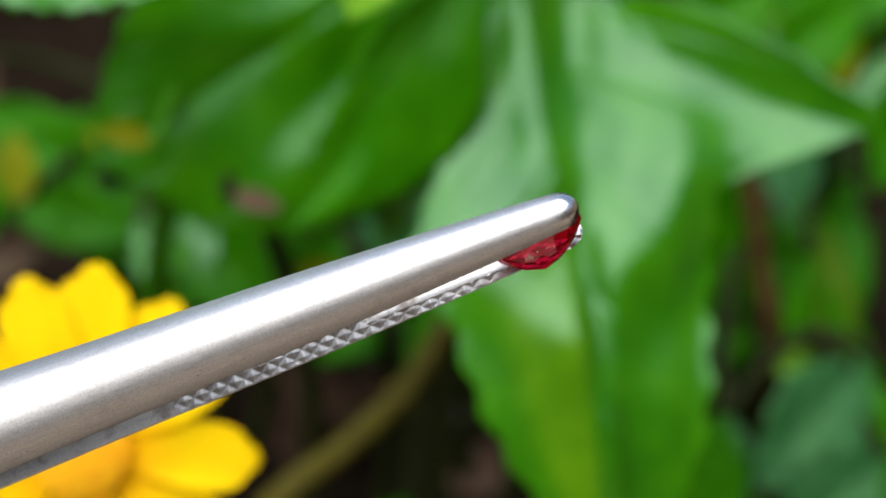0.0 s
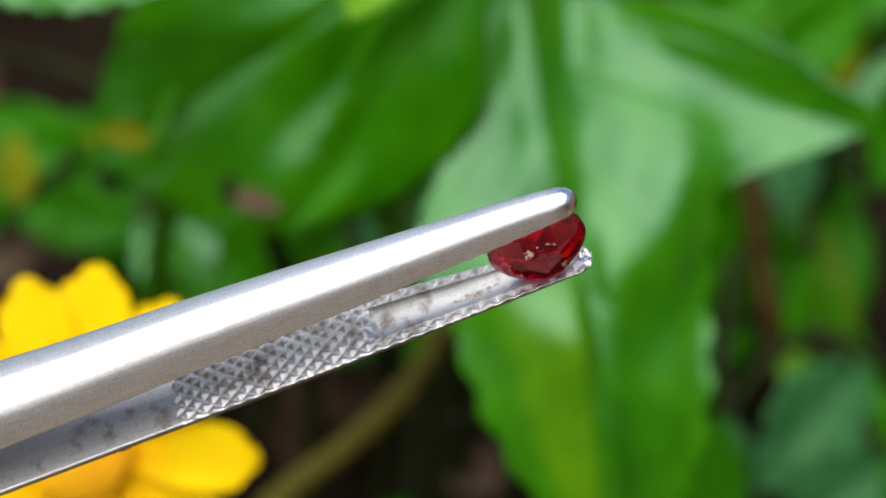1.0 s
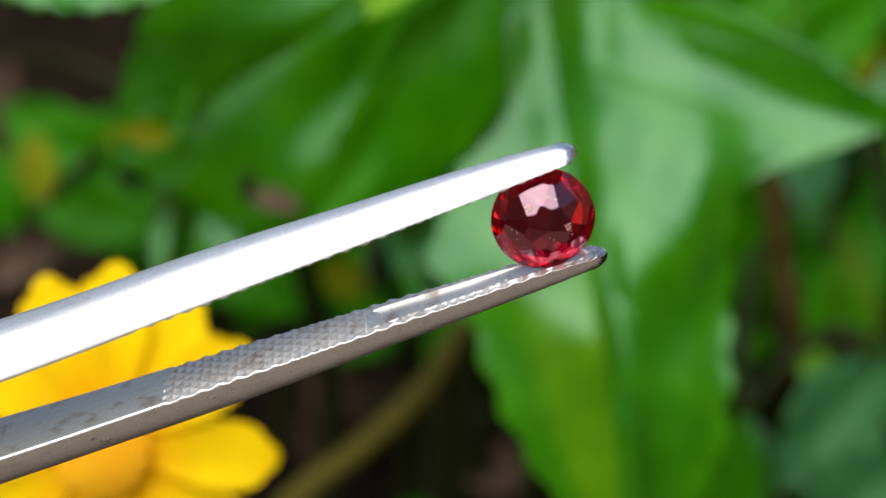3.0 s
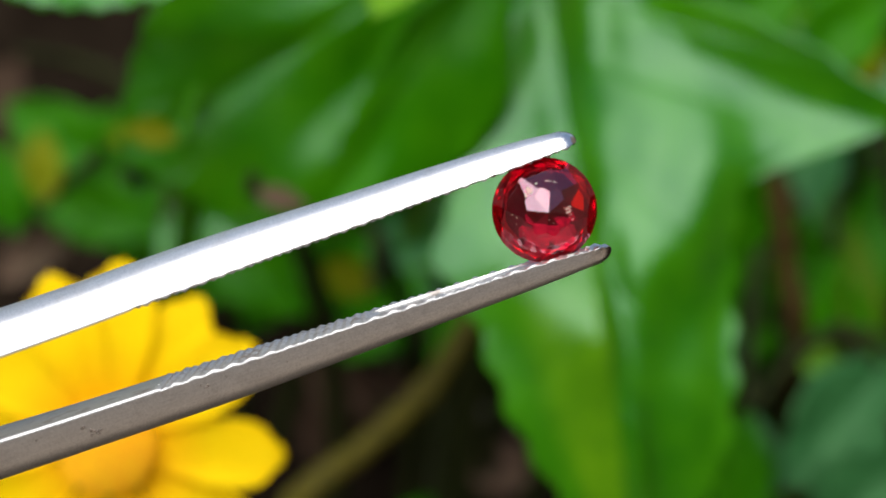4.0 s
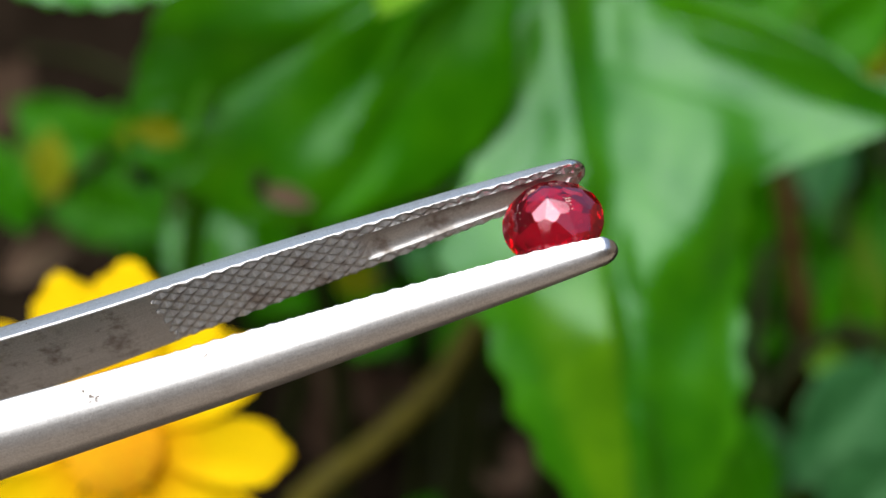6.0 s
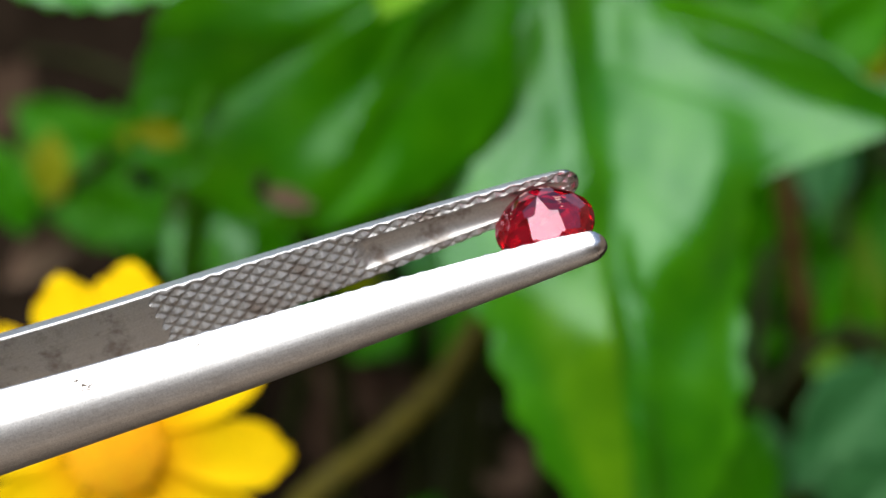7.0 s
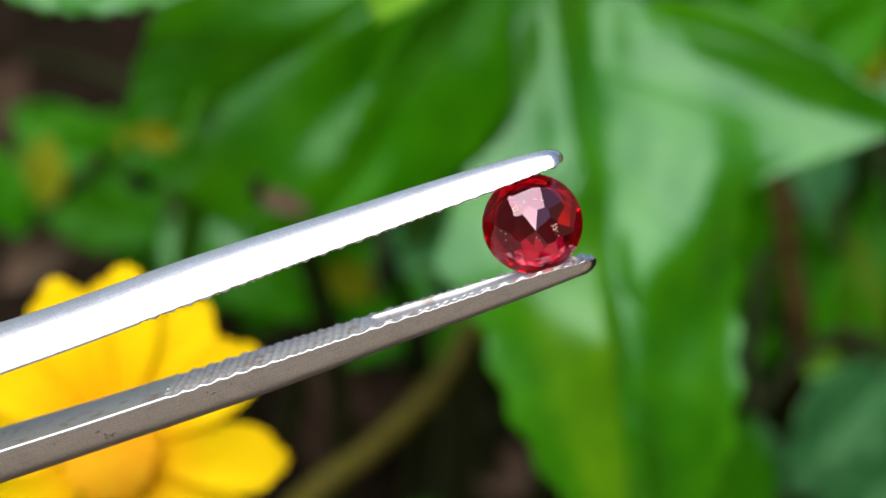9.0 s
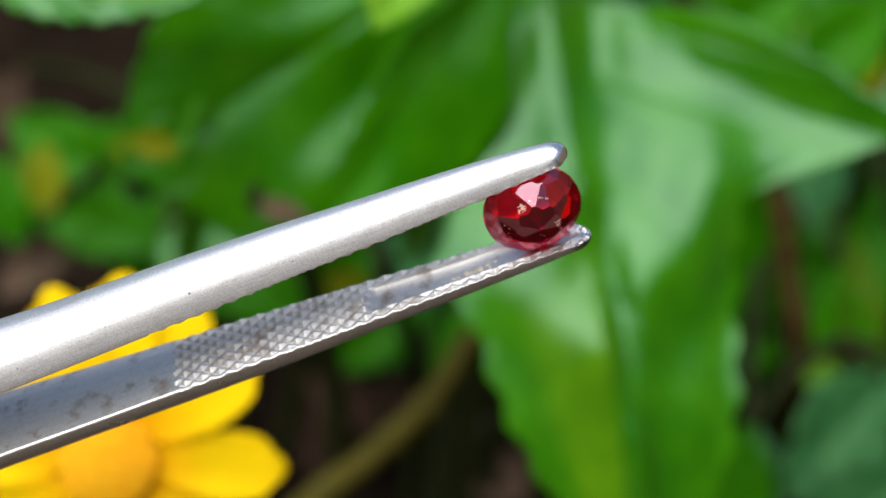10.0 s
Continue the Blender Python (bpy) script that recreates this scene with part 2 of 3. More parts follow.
def smooth_curve(stops, s):
    """A smooth curve through (place, value) stops."""
    if s <= stops[0][0]:
        return stops[0][1]
    for i in range(len(stops) - 1):
        (a, va), (b, vb) = stops[i], stops[i + 1]
        if s <= b:
            def slope(j):
                if j <= 0 or j >= len(stops) - 1:
                    return 0.0
                left = (stops[j][1] - stops[j - 1][1]) / (stops[j][0] - stops[j - 1][0])
                right = (stops[j + 1][1] - stops[j][1]) / (stops[j + 1][0] - stops[j][0])
                return 0.0 if left * right < 0 else (left + right) / 2
            u, d = (s - a) / (b - a), b - a
            return (va * (1 + 2 * u) * (1 - u) ** 2 + slope(i) * d * u * (1 - u) ** 2
                    + vb * u * u * (3 - 2 * u) - slope(i + 1) * d * u * u * (1 - u))
    return stops[-1][1]


def sheet(bm, rows, cols, place, thickness=0.0):
    """A grid of faces by place(u, v), with its coordinates as UV; closed to a thin solid when thick."""
    uv = bm.loops.layers.uv.verify()
    sides = []
    for offset in ((0.0, -thickness) if thickness else (0.0,)):
        grid = [[None] * (cols + 1) for _ in range(rows + 1)]
        for i in range(rows + 1):
            for j in range(cols + 1):
                x, y, z = place(j / cols, i / rows)
                grid[i][j] = bm.verts.new((x, y, z + offset))
        sides.append(grid)
        for i in range(rows):
            for j in range(cols):
                corners = [(i, j), (i, j + 1), (i + 1, j + 1), (i + 1, j)]
                if offset:
                    corners.reverse()
                try:
                    face = bm.faces.new([grid[a][b] for a, b in corners])
                except ValueError:
                    continue
                for loop, (a, b) in zip(face.loops, corners):
                    loop[uv].uv = (b / cols, a / rows)
    if thickness:
        top, low = sides
        rim = ([(i, 0) for i in range(rows, -1, -1)] + [(0, j) for j in range(1, cols + 1)]
               + [(i, cols) for i in range(1, rows + 1)] + [(rows, j) for j in range(cols - 1, 0, -1)])
        for (a, b), (c, d) in zip(rim, rim[1:] + rim[:1]):
            bm.faces.new([top[a][b], low[a][b], low[c][d], top[c][d]])
    return bm


def tube(points, radii, sides=10):
    """A round, tapering stem through points in millimetres."""
    bm = bmesh.new()
    pts = [Vector(p) for p in points]
    fine, width = [], []
    for i in range(len(pts) - 1):
        a, b = pts[max(i - 1, 0)], pts[min(i + 2, len(pts) - 1)]
        for k in range(8):
            u = k / 8
            m0, m1 = (pts[i + 1] - a) / 2, (b - pts[i]) / 2
            fine.append(pts[i] * (2 * u ** 3 - 3 * u * u + 1) + m0 * (u ** 3 - 2 * u * u + u)
                        + pts[i + 1] * (3 * u * u - 2 * u ** 3) + m1 * (u ** 3 - u * u))
            width.append(radii[i] * (1 - u) + radii[i + 1] * u)
    fine.append(pts[-1]), width.append(radii[-1])
    rings = []
    for i, p in enumerate(fine):
        way = (fine[min(i + 1, len(fine) - 1)] - fine[max(i - 1, 0)]).normalized()
        side = way.orthogonal().normalized() if not rings else (side - way * side.dot(way)).normalized()
        up = way.cross(side)
        rings.append([bm.verts.new(p + (side * math.cos(a) + up * math.sin(a)) * width[i])
                      for a in (2 * math.pi * k / sides for k in range(sides))])
    for a, b in zip(rings, rings[1:]):
        for k in range(sides):
            bm.faces.new([a[k], a[(k + 1) % sides], b[(k + 1) % sides], b[k]])
    bm.faces.new(rings[0][::-1]), bm.faces.new(rings[-1])
    return bm


# ---- ground ----
def build_ground():
    """Dark, crumbly soil, coloured darker still for shade: fine near the plants, one sheet out to the horizon."""
    bm = bmesh.new()
    steps = [0.0]
    while steps[-1] < 0.6:
        steps.append(steps[-1] + 0.008)
    while steps[-1] < 1500:
        steps.append(steps[-1] * 1.35)
    line = [-s for s in reversed(steps[1:])] + steps
    grid = []
    for y in line:
        row = []
        for x in line:
            near = max(0.0, 1 - math.hypot(x, y) / 0.7)
            z = (noise.noise((x * 30, y * 30, 0.3)) * 9 + noise.noise((x * 110, y * 110, 4.0)) * 3.5) * near
            row.append(bm.verts.new((x * 1000, 200 + y * 1000, z)))
        grid.append(row)
    for a, b in zip(grid, grid[1:]):
        for i in range(len(line) - 1):
            bm.faces.new([a[i], a[i + 1], b[i + 1], b[i]])
    return tagged(link_mesh("ground", bm, SOIL), "dark brown crumbly soil under the plants, darkened further for their shade", kind="structure")


build_ground()


def build_bounce_ground():
    """Unseen pale ground in front of the plants, added to bounce light: a little over the soil, with a ragged edge."""
    bm = bmesh.new()

    def place(u, v):
        x, y = -600 + 1200 * u, -450 + 455 * v
        ragged = 14 * noise.noise((x * 0.02, 3.0, 0.0)) * v
        drop = 26 * max(0.0, v - 0.93) / 0.07
        return (x, y + ragged, 15 + 2 * noise.noise((x * 0.03, y * 0.03, 1.0)) - drop)

    return tagged(link_mesh("path", sheet(bm, 70, 120, place), BOUNCE_GROUND), "unseen pale brown ground added to bounce light onto the steel", kind="structure")


build_bounce_ground()


def build_unseen_wall(name, m, length):
    """An unseen plain earth-brown wall with a rounded top, added for the steel to reflect."""
    bm = bmesh.new()
    bmesh.ops.create_cube(bm, size=1, matrix=Matrix.Diagonal((length * 1000, 90, 620, 1)))
    bmesh.ops.bevel(bm, geom=[e for e in bm.edges if all(v.co.z > 0 for v in e.verts)], offset=30, segments=4, profile=0.5, affect="EDGES")
    ob = tagged(link_mesh(name, bm, UNSEEN_WALL, smooth=False), "unseen low plain earth-brown wall added for the steel to reflect", kind="structure")
    ob.matrix_world = m
    return ob


build_unseen_wall("unseen_wall_south", pose(0, -0.50, 0.30), 1.3)
build_unseen_wall("unseen_wall_west", pose(-0.65, 0.15, 0.30, 0, 0, 90), 1.2)
build_unseen_wall("unseen_wall_east", pose(0.65, 0.15, 0.30, 0, 0, 90), 1.2)


# ---- tweezers ----
INNER_UP = [(-130, 0.4), (-110, 0.4), (-70, 3.6), (-40, 2.0), (-25, 1.36), (-19, 1.40), (-13, 1.57), (-7, 1.73), (0, 1.91), (2.2, 1.99)]
INNER_LOW = [(-130, 0.4), (-110, 0.4), (-70, 3.6), (-40, 2.0), (-25, 1.42), (-19, 1.54), (-13, 1.60), (-7, 1.67), (0, 1.82), (2.2, 1.97)]
THICK = [(-130, 1.2), (-60, 1.6), (-25, 1.76), (-19, 1.64), (-13, 1.55), (-7, 1.27), (0, 0.88), (1.2, 0.72), (2.2, 0.66)]
WIDTH = [(-130, 3.5), (-70, 4.6), (-32, 2.4), (-25, 2.1), (-19, 1.80), (-13, 1.56), (-7, 1.28), (0, 0.84), (1.2, 0.74), (2.2, 0.70)]
TIP, NOSE = 1.98, 0.74
# Half of the section: share of the half width, share of the thickness. Flat, slanting sides that turn at an eased edge into a low back.
SIDE = [(0.955, 0.0), (0.98, 0.014), (0.994, 0.04), (0.985, 0.08), (0.93, 0.22), (0.865, 0.37), (0.79, 0.52), (0.705, 0.65), (0.66, 0.705), (0.61, 0.755), (0.50, 0.84), (0.37, 0.91), (0.22, 0.96), (0.08, 0.99)]
GRIP_START, GROOVE_START = -15.9, -7.7


def saw(v):
    return abs(2 * (v - math.floor(v)) - 1)


def grip_height(x, z, half):
    """Relief of the inner face: crossed file cuts, and a trough towards the tip."""
    cut = 0.0
    if x > GRIP_START + 0.12 * math.sin(z * 9):
        a, b = x / 0.74 + z / 0.60, x / 0.74 - z / 0.60
        cut = 0.155 * (min(saw(a), saw(b)) - 0.6) * min(1.0, half / 0.6) * (1 - 0.4 * max(0.0, abs(z) / half - 0.86) / 0.14)
    trough = half * (0.60 if x < 0.7 else 0.60 * max(0.0, (1.7 - x) / 1.0))
    end = min(1.0, max(0.0, (x - GROOVE_START) / 0.5))
    share = abs(z) / max(trough, 0.01)
    hollow = math.sqrt(1 - share * share) if share < 1 else 0.0
    depth = 0.17 + 0.15 * min(1.0, max(0.0, (-1.6 - x) / 2))
    flat = end * min(1.0, max(0.0, (1.12 - share) / 0.12)) * min(1.0, trough / 0.3)
    return cut * (1 - flat) - depth * hollow * end * min(1.0, trough / 0.3)


def build_arm(name, side, parent):
    """One arm: domed back, square sides, flat inner face with cross-cut grip. side: 1 or -1."""
    shell, grip = bmesh.new(), bmesh.new()
    xs = [-130 + 4 * k for k in range(25)] + [-30 + 0.5 * k for k in range(28)]
    xs += [-16.1 + 0.055 * k for k in range(330)]
    xs = [x for x in xs if x < TIP - NOSE] + [TIP - NOSE + NOSE * math.sin(math.pi / 2 * k / 14) for k in range(15)]
    inner_line = INNER_UP if side > 0 else INNER_LOW
    across = 44
    previous = None
    for x in xs:
        inner, thick, half = (smooth_curve(c, x) for c in (inner_line, THICK, WIDTH))
        if x > TIP - NOSE:
            round_off = math.sqrt(max(0.001, 1 - ((x - TIP + NOSE) / NOSE) ** 2))
            blunt = math.sqrt(max(0.001, 1 - (max(0.0, x - TIP + 0.7) / 0.7) ** 2))
            inner, thick, half = inner + 0.3 * thick * (1 - blunt), thick * blunt, half * round_off
        low = []
        for k in range(across + 1):
            z = 0.955 * half * (2 * k / across - 1)
            h = grip_height(x, z, half) if x > -16.05 else 0.0
            edge = max(0.0, abs(z) / half - 0.94) * 0.15 * min(1, thick)
            low.append((x, side * (inner - h + edge), z))
        profile = SIDE + [(0.0, 1.0)] + [(-a, b) for a, b in reversed(SIDE)]
        rim = [grip_height(x, 0.955 * half * sign, half) if x > -16.05 else 0.0 for sign in (-1, 1)]      # the teeth run out over the edge
        back = [(x, side * (inner + thick * b - rim[a > 0] * max(0.0, 1 - b / 0.10)), half * a) for a, b in profile]
        made = {}
        made["back"] = [shell.verts.new(p) for p in [low[-1]] + back[1:-1] + [low[0]]]
        target = grip if x > -45 else shell
        made["low"] = [target.verts.new(p) for p in low]
        made["grip"] = x > -45
        if previous:
            pairs = [(previous["back"], made["back"], shell)]
            if previous["grip"] == made["grip"]:
                pairs.append((previous["low"], made["low"], target))
            else:
                first = [grip.verts.new(v.co) for v in previous["low"]]
                pairs.append((first, made["low"], grip))
            for a, b, bm in pairs:
                for k in range(len(a) - 1):
                    quad = [a[k], a[k + 1], b[k + 1], b[k]]
                    bm.faces.new(quad if side > 0 else quad[::-1])
        else:
            shell.faces.new(made["back"] + made["low"][1:-1])
        previous = made
    end = [grip.verts.new(v.co) for v in previous["back"]]
    grip.faces.new(end)
    for bm in (shell, grip):
        bmesh.ops.recalc_face_normals(bm, faces=bm.faces)
    arm = part(name, shell, STEEL, parent, "satin steel arm with a domed back")
    part("gripping_face", grip, STEEL_INNER, arm, "cross-cut inner face with a shallow trough", smooth=False)
    return arm


tweezers = thing("tweezers", TWEEZER_ROWS[0][1], "satin stainless steel gem tweezers with cross-cut tips, holding a red stone", "tweezers")
upper_arm = build_arm("arm", 1, tweezers)
lower_arm = build_arm("arm", -1, tweezers)


def build_marks(name, arm, side, places):
    """Small dark pits on the slanting side of an arm. places: x, height over the inner face, size."""
    bm, rnd = bmesh.new(), random.Random(4)
    for x, height, size in places:
        inner, thick, half = (smooth_curve(c, x) for c in (INNER_UP if side > 0 else INNER_LOW, THICK, WIDTH))
        for k in range(4):       # each pit is a ragged cluster
            turn, far = rnd.uniform(0, 6.28), size * rnd.uniform(0.2, 0.9)
            spot = size * rnd.uniform(0.35, 0.8)
            high = height + far * math.sin(turn)
            z = half * smooth_curve([(b, a) for a, b in SIDE[1:]], high / thick)
            m = Matrix.Translation((x + far * math.cos(turn), side * (inner + high), z)) @ pose(0, 0, 0, 0, 0, rnd.uniform(0, 180)) @ Matrix.Diagonal((spot * 1.4, spot * 0.55, spot * 0.34, 1))
            bmesh.ops.create_icosphere(bm, subdivisions=1, radius=1, matrix=m)
    part(name, bm, PIT, arm, "dark pitted specks")


build_marks("pit_marks", lower_arm, -1, [(-18.7, 0.74, 0.13), (-18.5, 0.88, 0.10), (-18.95, 0.52, 0.09), (-18.35, 0.80, 0.07), (-18.8, 0.95, 0.08), (-14.1, 0.48, 0.09),
                                         (-14.3, 0.38, 0.05), (-13.3, 0.35, 0.05), (-20.7, 0.45, 0.05), (-11.0, 0.6, 0.04)])
build_marks("pit_marks", upper_arm, 1, [(-13.7, 0.90, 0.07), (-13.5, 1.05, 0.04), (-9.5, 0.6, 0.03), (-17.2, 0.9, 0.04), (-21.0, 0.7, 0.05)])


def build_dirt():
    """Pale crumbs caught in the trough of the lower arm."""
    bm = bmesh.new()
    rnd = random.Random(8)
    for k in range(26):
        x, z = rnd.gauss(-3.1, 0.55), rnd.gauss(0.06, 0.16)
        size = rnd.uniform(0.03, 0.10)
        y = -(smooth_curve(INNER_LOW, x) - grip_height(x, z, smooth_curve(WIDTH, x)))
        bmesh.ops.create_icosphere(bm, subdivisions=1, radius=1, matrix=Matrix.Translation((x, y, z)) @ Matrix.Diagonal((size * 1.5, size * 0.5, size, 1)))
    part("dirt_crumbs", bm, CRUMB, lower_arm, "pale tan crumbs of dirt", smooth=False)


build_dirt()


# ---- the stone ----
def build_stone():
    """A round brilliant, point towards the viewer: every facet is a plane that cuts the rough."""
    bm = bmesh.new()
    bmesh.ops.create_cube(bm, size=8)
    radius, turn = 2.0, 21.2
    cuts = []

    def tier(count, start, slope, through_radius, through_height, sign):
        for k in range(count):
            a = radians(turn + start + 360 / count * k)
            s = radians(slope)
            normal = Vector((math.cos(a) * math.sin(s), math.sin(a) * math.sin(s), sign * math.cos(s)))
            cuts.append((Vector((math.cos(a) * through_radius, math.sin(a) * through_radius, through_height)), normal))

    tier(48, 0, 90, radius, 0, 1)
    tier(16, 11.25, 54, radius, 0.06, 1)
    tier(8, 22.5, 42, 0.95, 1.157, 1)
    tier(8, 0, 36, 0.72, 1.295, 1)
    tier(8, 22.5, 21, 0.0, 1.53, 1)
    tier(16, 11.25, 42, radius, -0.06, -1)
    tier(8, 22.5, 34, radius * 0.82, -0.34, -1)
    tier(8, 0, 20, radius * 0.62, -0.60, -1)
    cuts.append((Vector((0, 0, -0.68)), Vector((0, 0, -1))))
    for place, normal in cuts:
        bmesh.ops.bisect_plane(bm, geom=bm.verts[:] + bm.edges[:] + bm.faces[:], dist=1e-5, plane_co=place, plane_no=normal, clear_outer=True)
        rim = [e for e in bm.edges if e.is_boundary]
        if rim:
            bmesh.ops.contextual_create(bm, geom=rim)
    bmesh.ops.recalc_face_normals(bm, faces=bm.faces)
    ob = link_mesh("gemstone", bm, STONE, smooth=False)
    tagged(ob, "round faceted transparent red gemstone gripped between the tweezer tips", "gemstone")
    ob.matrix_world = TWEEZER_ROWS[0][1]
    return ob


gemstone = build_stone()


def crown_seat(x, y):
    """A pose on the facets that face the viewer, flat on the facet under (x, y)."""
    def height(u, v):
        best = 9.0
        for count, start, slope, r, h in ((16, 11.25, 54, 2.0, 0.06), (8, 22.5, 42, 0.95, 1.157), (8, 0, 36, 0.72, 1.295), (8, 22.5, 21, 0.0, 1.53)):
            for k in range(count):
                a = radians(21.2 + start + 360 / count * k)
                best = min(best, h - math.tan(radians(slope)) * (u * math.cos(a) + v * math.sin(a) - r))
        return best

    z = height(x, y)
    up = Vector(((z - height(x + 0.01, y)) / 0.01, (z - height(x, y + 0.01)) / 0.01, 1))
    return Matrix.Translation((x, y, z)) @ Vector((0, 0, 1)).rotation_difference(up).to_matrix().to_4x4()


def build_inclusion():
    """A crumbly pale fleck that breaks the surface of one facet."""
    bm = bmesh.new()
    rnd = random.Random(3)
    for k in range(46):
        along = rnd.uniform(-0.30, 0.24)
        m = crown_seat(0.76 - 0.10 * along + rnd.gauss(0, 0.06), -0.27 + along) @ pose(0, 0, -0.012, 0, 0, rnd.uniform(0, 180))
        size = rnd.uniform(0.012, 0.055)
        bmesh.ops.create_icosphere(bm, subdivisions=1, radius=size, matrix=m @ Matrix.Diagonal((rnd.uniform(0.8, 2.0), 0.7, 0.45, 1)))
    part("inclusion", bm, FLAW, gemstone, "pale crumbly inclusion", smooth=False)


def build_feathers():
    """Thin pale cracks that reach the facets: a crackled patch, a trail along the rim and a few stray ones."""
    bm = bmesh.new()
    rnd = random.Random(14)
    places = [(rnd.gauss(-0.42, 0.10), rnd.gauss(0.94, 0.07), 1.0) for k in range(26)]
    places += [(0.1 + 0.95 * math.sin(a), 1.15 * math.cos(a), 0.7) for a in (rnd.uniform(-0.3, 0.9) for k in range(12))]
    places += [(-1.15, 0.15, 0.6), (-1.28, 0.30, 0.6), (-1.22, -0.1, 0.6), (-0.05, -0.28, 0.5), (0.06, -0.45, 0.5), (-1.1, -0.5, 0.6)]
    for x, y, size in places:
        m = crown_seat(x, y) @ pose(0, 0, 0, rnd.uniform(-8, 8), rnd.uniform(-8, 8), rnd.uniform(0, 180))
        bmesh.ops.create_icosphere(bm, subdivisions=1, radius=size, matrix=m @ Matrix.Diagonal((rnd.uniform(0.03, 0.12), rnd.uniform(0.010, 0.035), 0.008, 1)))
    part("feather", bm, FLAW, gemstone, "thin pale cracks under the facets", smooth=False)


build_inclusion()
build_feathers()


# ---- leaves ----
def blade(length, left, right, fold, droop, sway, quilt, teeth, rows=60, cols=28, seed=0, arch=0.0, veins=None, curl=(0.02, 0.02), ripple=0.9, ridge=0.0, view_tilts=(), creases=()):
    """A leaf blade that starts at the origin and runs along +y. left, right: half widths by place along it.
    Tilts fitted to the camera's view to place sheen and dark bands: x, y, direction, length, width, and the way they
    lean.
    creases: two points of a line past which, to the right, the blade is turned up: slope and softness."""
    bm = bmesh.new()

    def place(u, v):
        t = 2 * u - 1
        half = smooth_curve(left if t < 0 else right, v)
        tooth = teeth * (saw(v * 11 + 0.25) - 0.5) * min(1.0, half / 2) if abs(t) > 0.8 else 0.0
        reach = abs(t) * (half + tooth * (abs(t) - 0.8) / 0.2 if abs(t) > 0.8 else half)
        bend = sway * length * math.sin(math.pi * v)
        y = v * length + 0.10 * reach * (1 - v)
        slant = (v * 5 - abs(t) * 1.4)
        furrow = 0.5 * math.exp(-reach / 1.5) * min(1.0, half / 5)
        if ridge:
            furrow = ridge * (1 - math.exp(-reach / 1.7)) * (t < 0)
        side_fold = 0.0
        slope = fold[t > 0] if isinstance(fold, tuple) else fold
        if veins:
            start, end, lift, below = veins[0] if t < 0 else veins[1]
            gap = (v - start - (end - start) * abs(t)) * length
            lift, gap = lift * (1.0 if gap < 0 else below), abs(gap)
            side_fold = lift * (1 - math.exp(-gap / 8.0)) * min(1.0, reach / 6)
        z = (-furrow + side_fold + slope * reach - curl[t > 0] * slope * reach * reach + quilt * math.sin(2 * math.pi * slant) * abs(t) * min(1, half / 4)
             - droop * length * v * v - arch * length * (1 - v) ** 2 + ripple * noise.noise((v * 3 + seed, t * 1.5, seed * 0.7)) * min(1, half / 4))
        x = math.copysign(reach, t) + bend
        for px, py, turn, long_, wide, lean_x, lean_y in view_tilts:
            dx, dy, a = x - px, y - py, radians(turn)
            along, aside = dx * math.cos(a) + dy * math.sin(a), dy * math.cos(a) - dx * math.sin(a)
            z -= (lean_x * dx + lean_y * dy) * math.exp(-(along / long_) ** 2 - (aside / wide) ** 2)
        for ax, ay, bx, by, rise, soft in creases:
            gap = ((bx - ax) * (y - ay) - (by - ay) * (x - ax)) / math.hypot(bx - ax, by - ay)
            near = min(1.0, max(0.0, reach - 7.0) / 4.0)
            z += rise * near * soft * math.log1p(math.exp(min(40.0, gap / soft)))
        return (x, y, z)

    return sheet(bm, rows, cols, place, 0.22)


def plain_widths(width, lobes):
    """Half widths of a broad leaf with a wedge base; with lobes it has a shoulder on either side."""
    w = width / 2
    if lobes:
        return [(0, 0.12 * w), (0.2, 0.5 * w), (0.42, 1.0 * w), (0.52, 0.72 * w), (0.7, 0.66 * w), (0.88, 0.34 * w), (1, 0.02)]
    return [(0, 0.12 * w), (0.2, 0.62 * w), (0.42, 1.0 * w), (0.65, 0.86 * w), (0.85, 0.45 * w), (1, 0.02)]


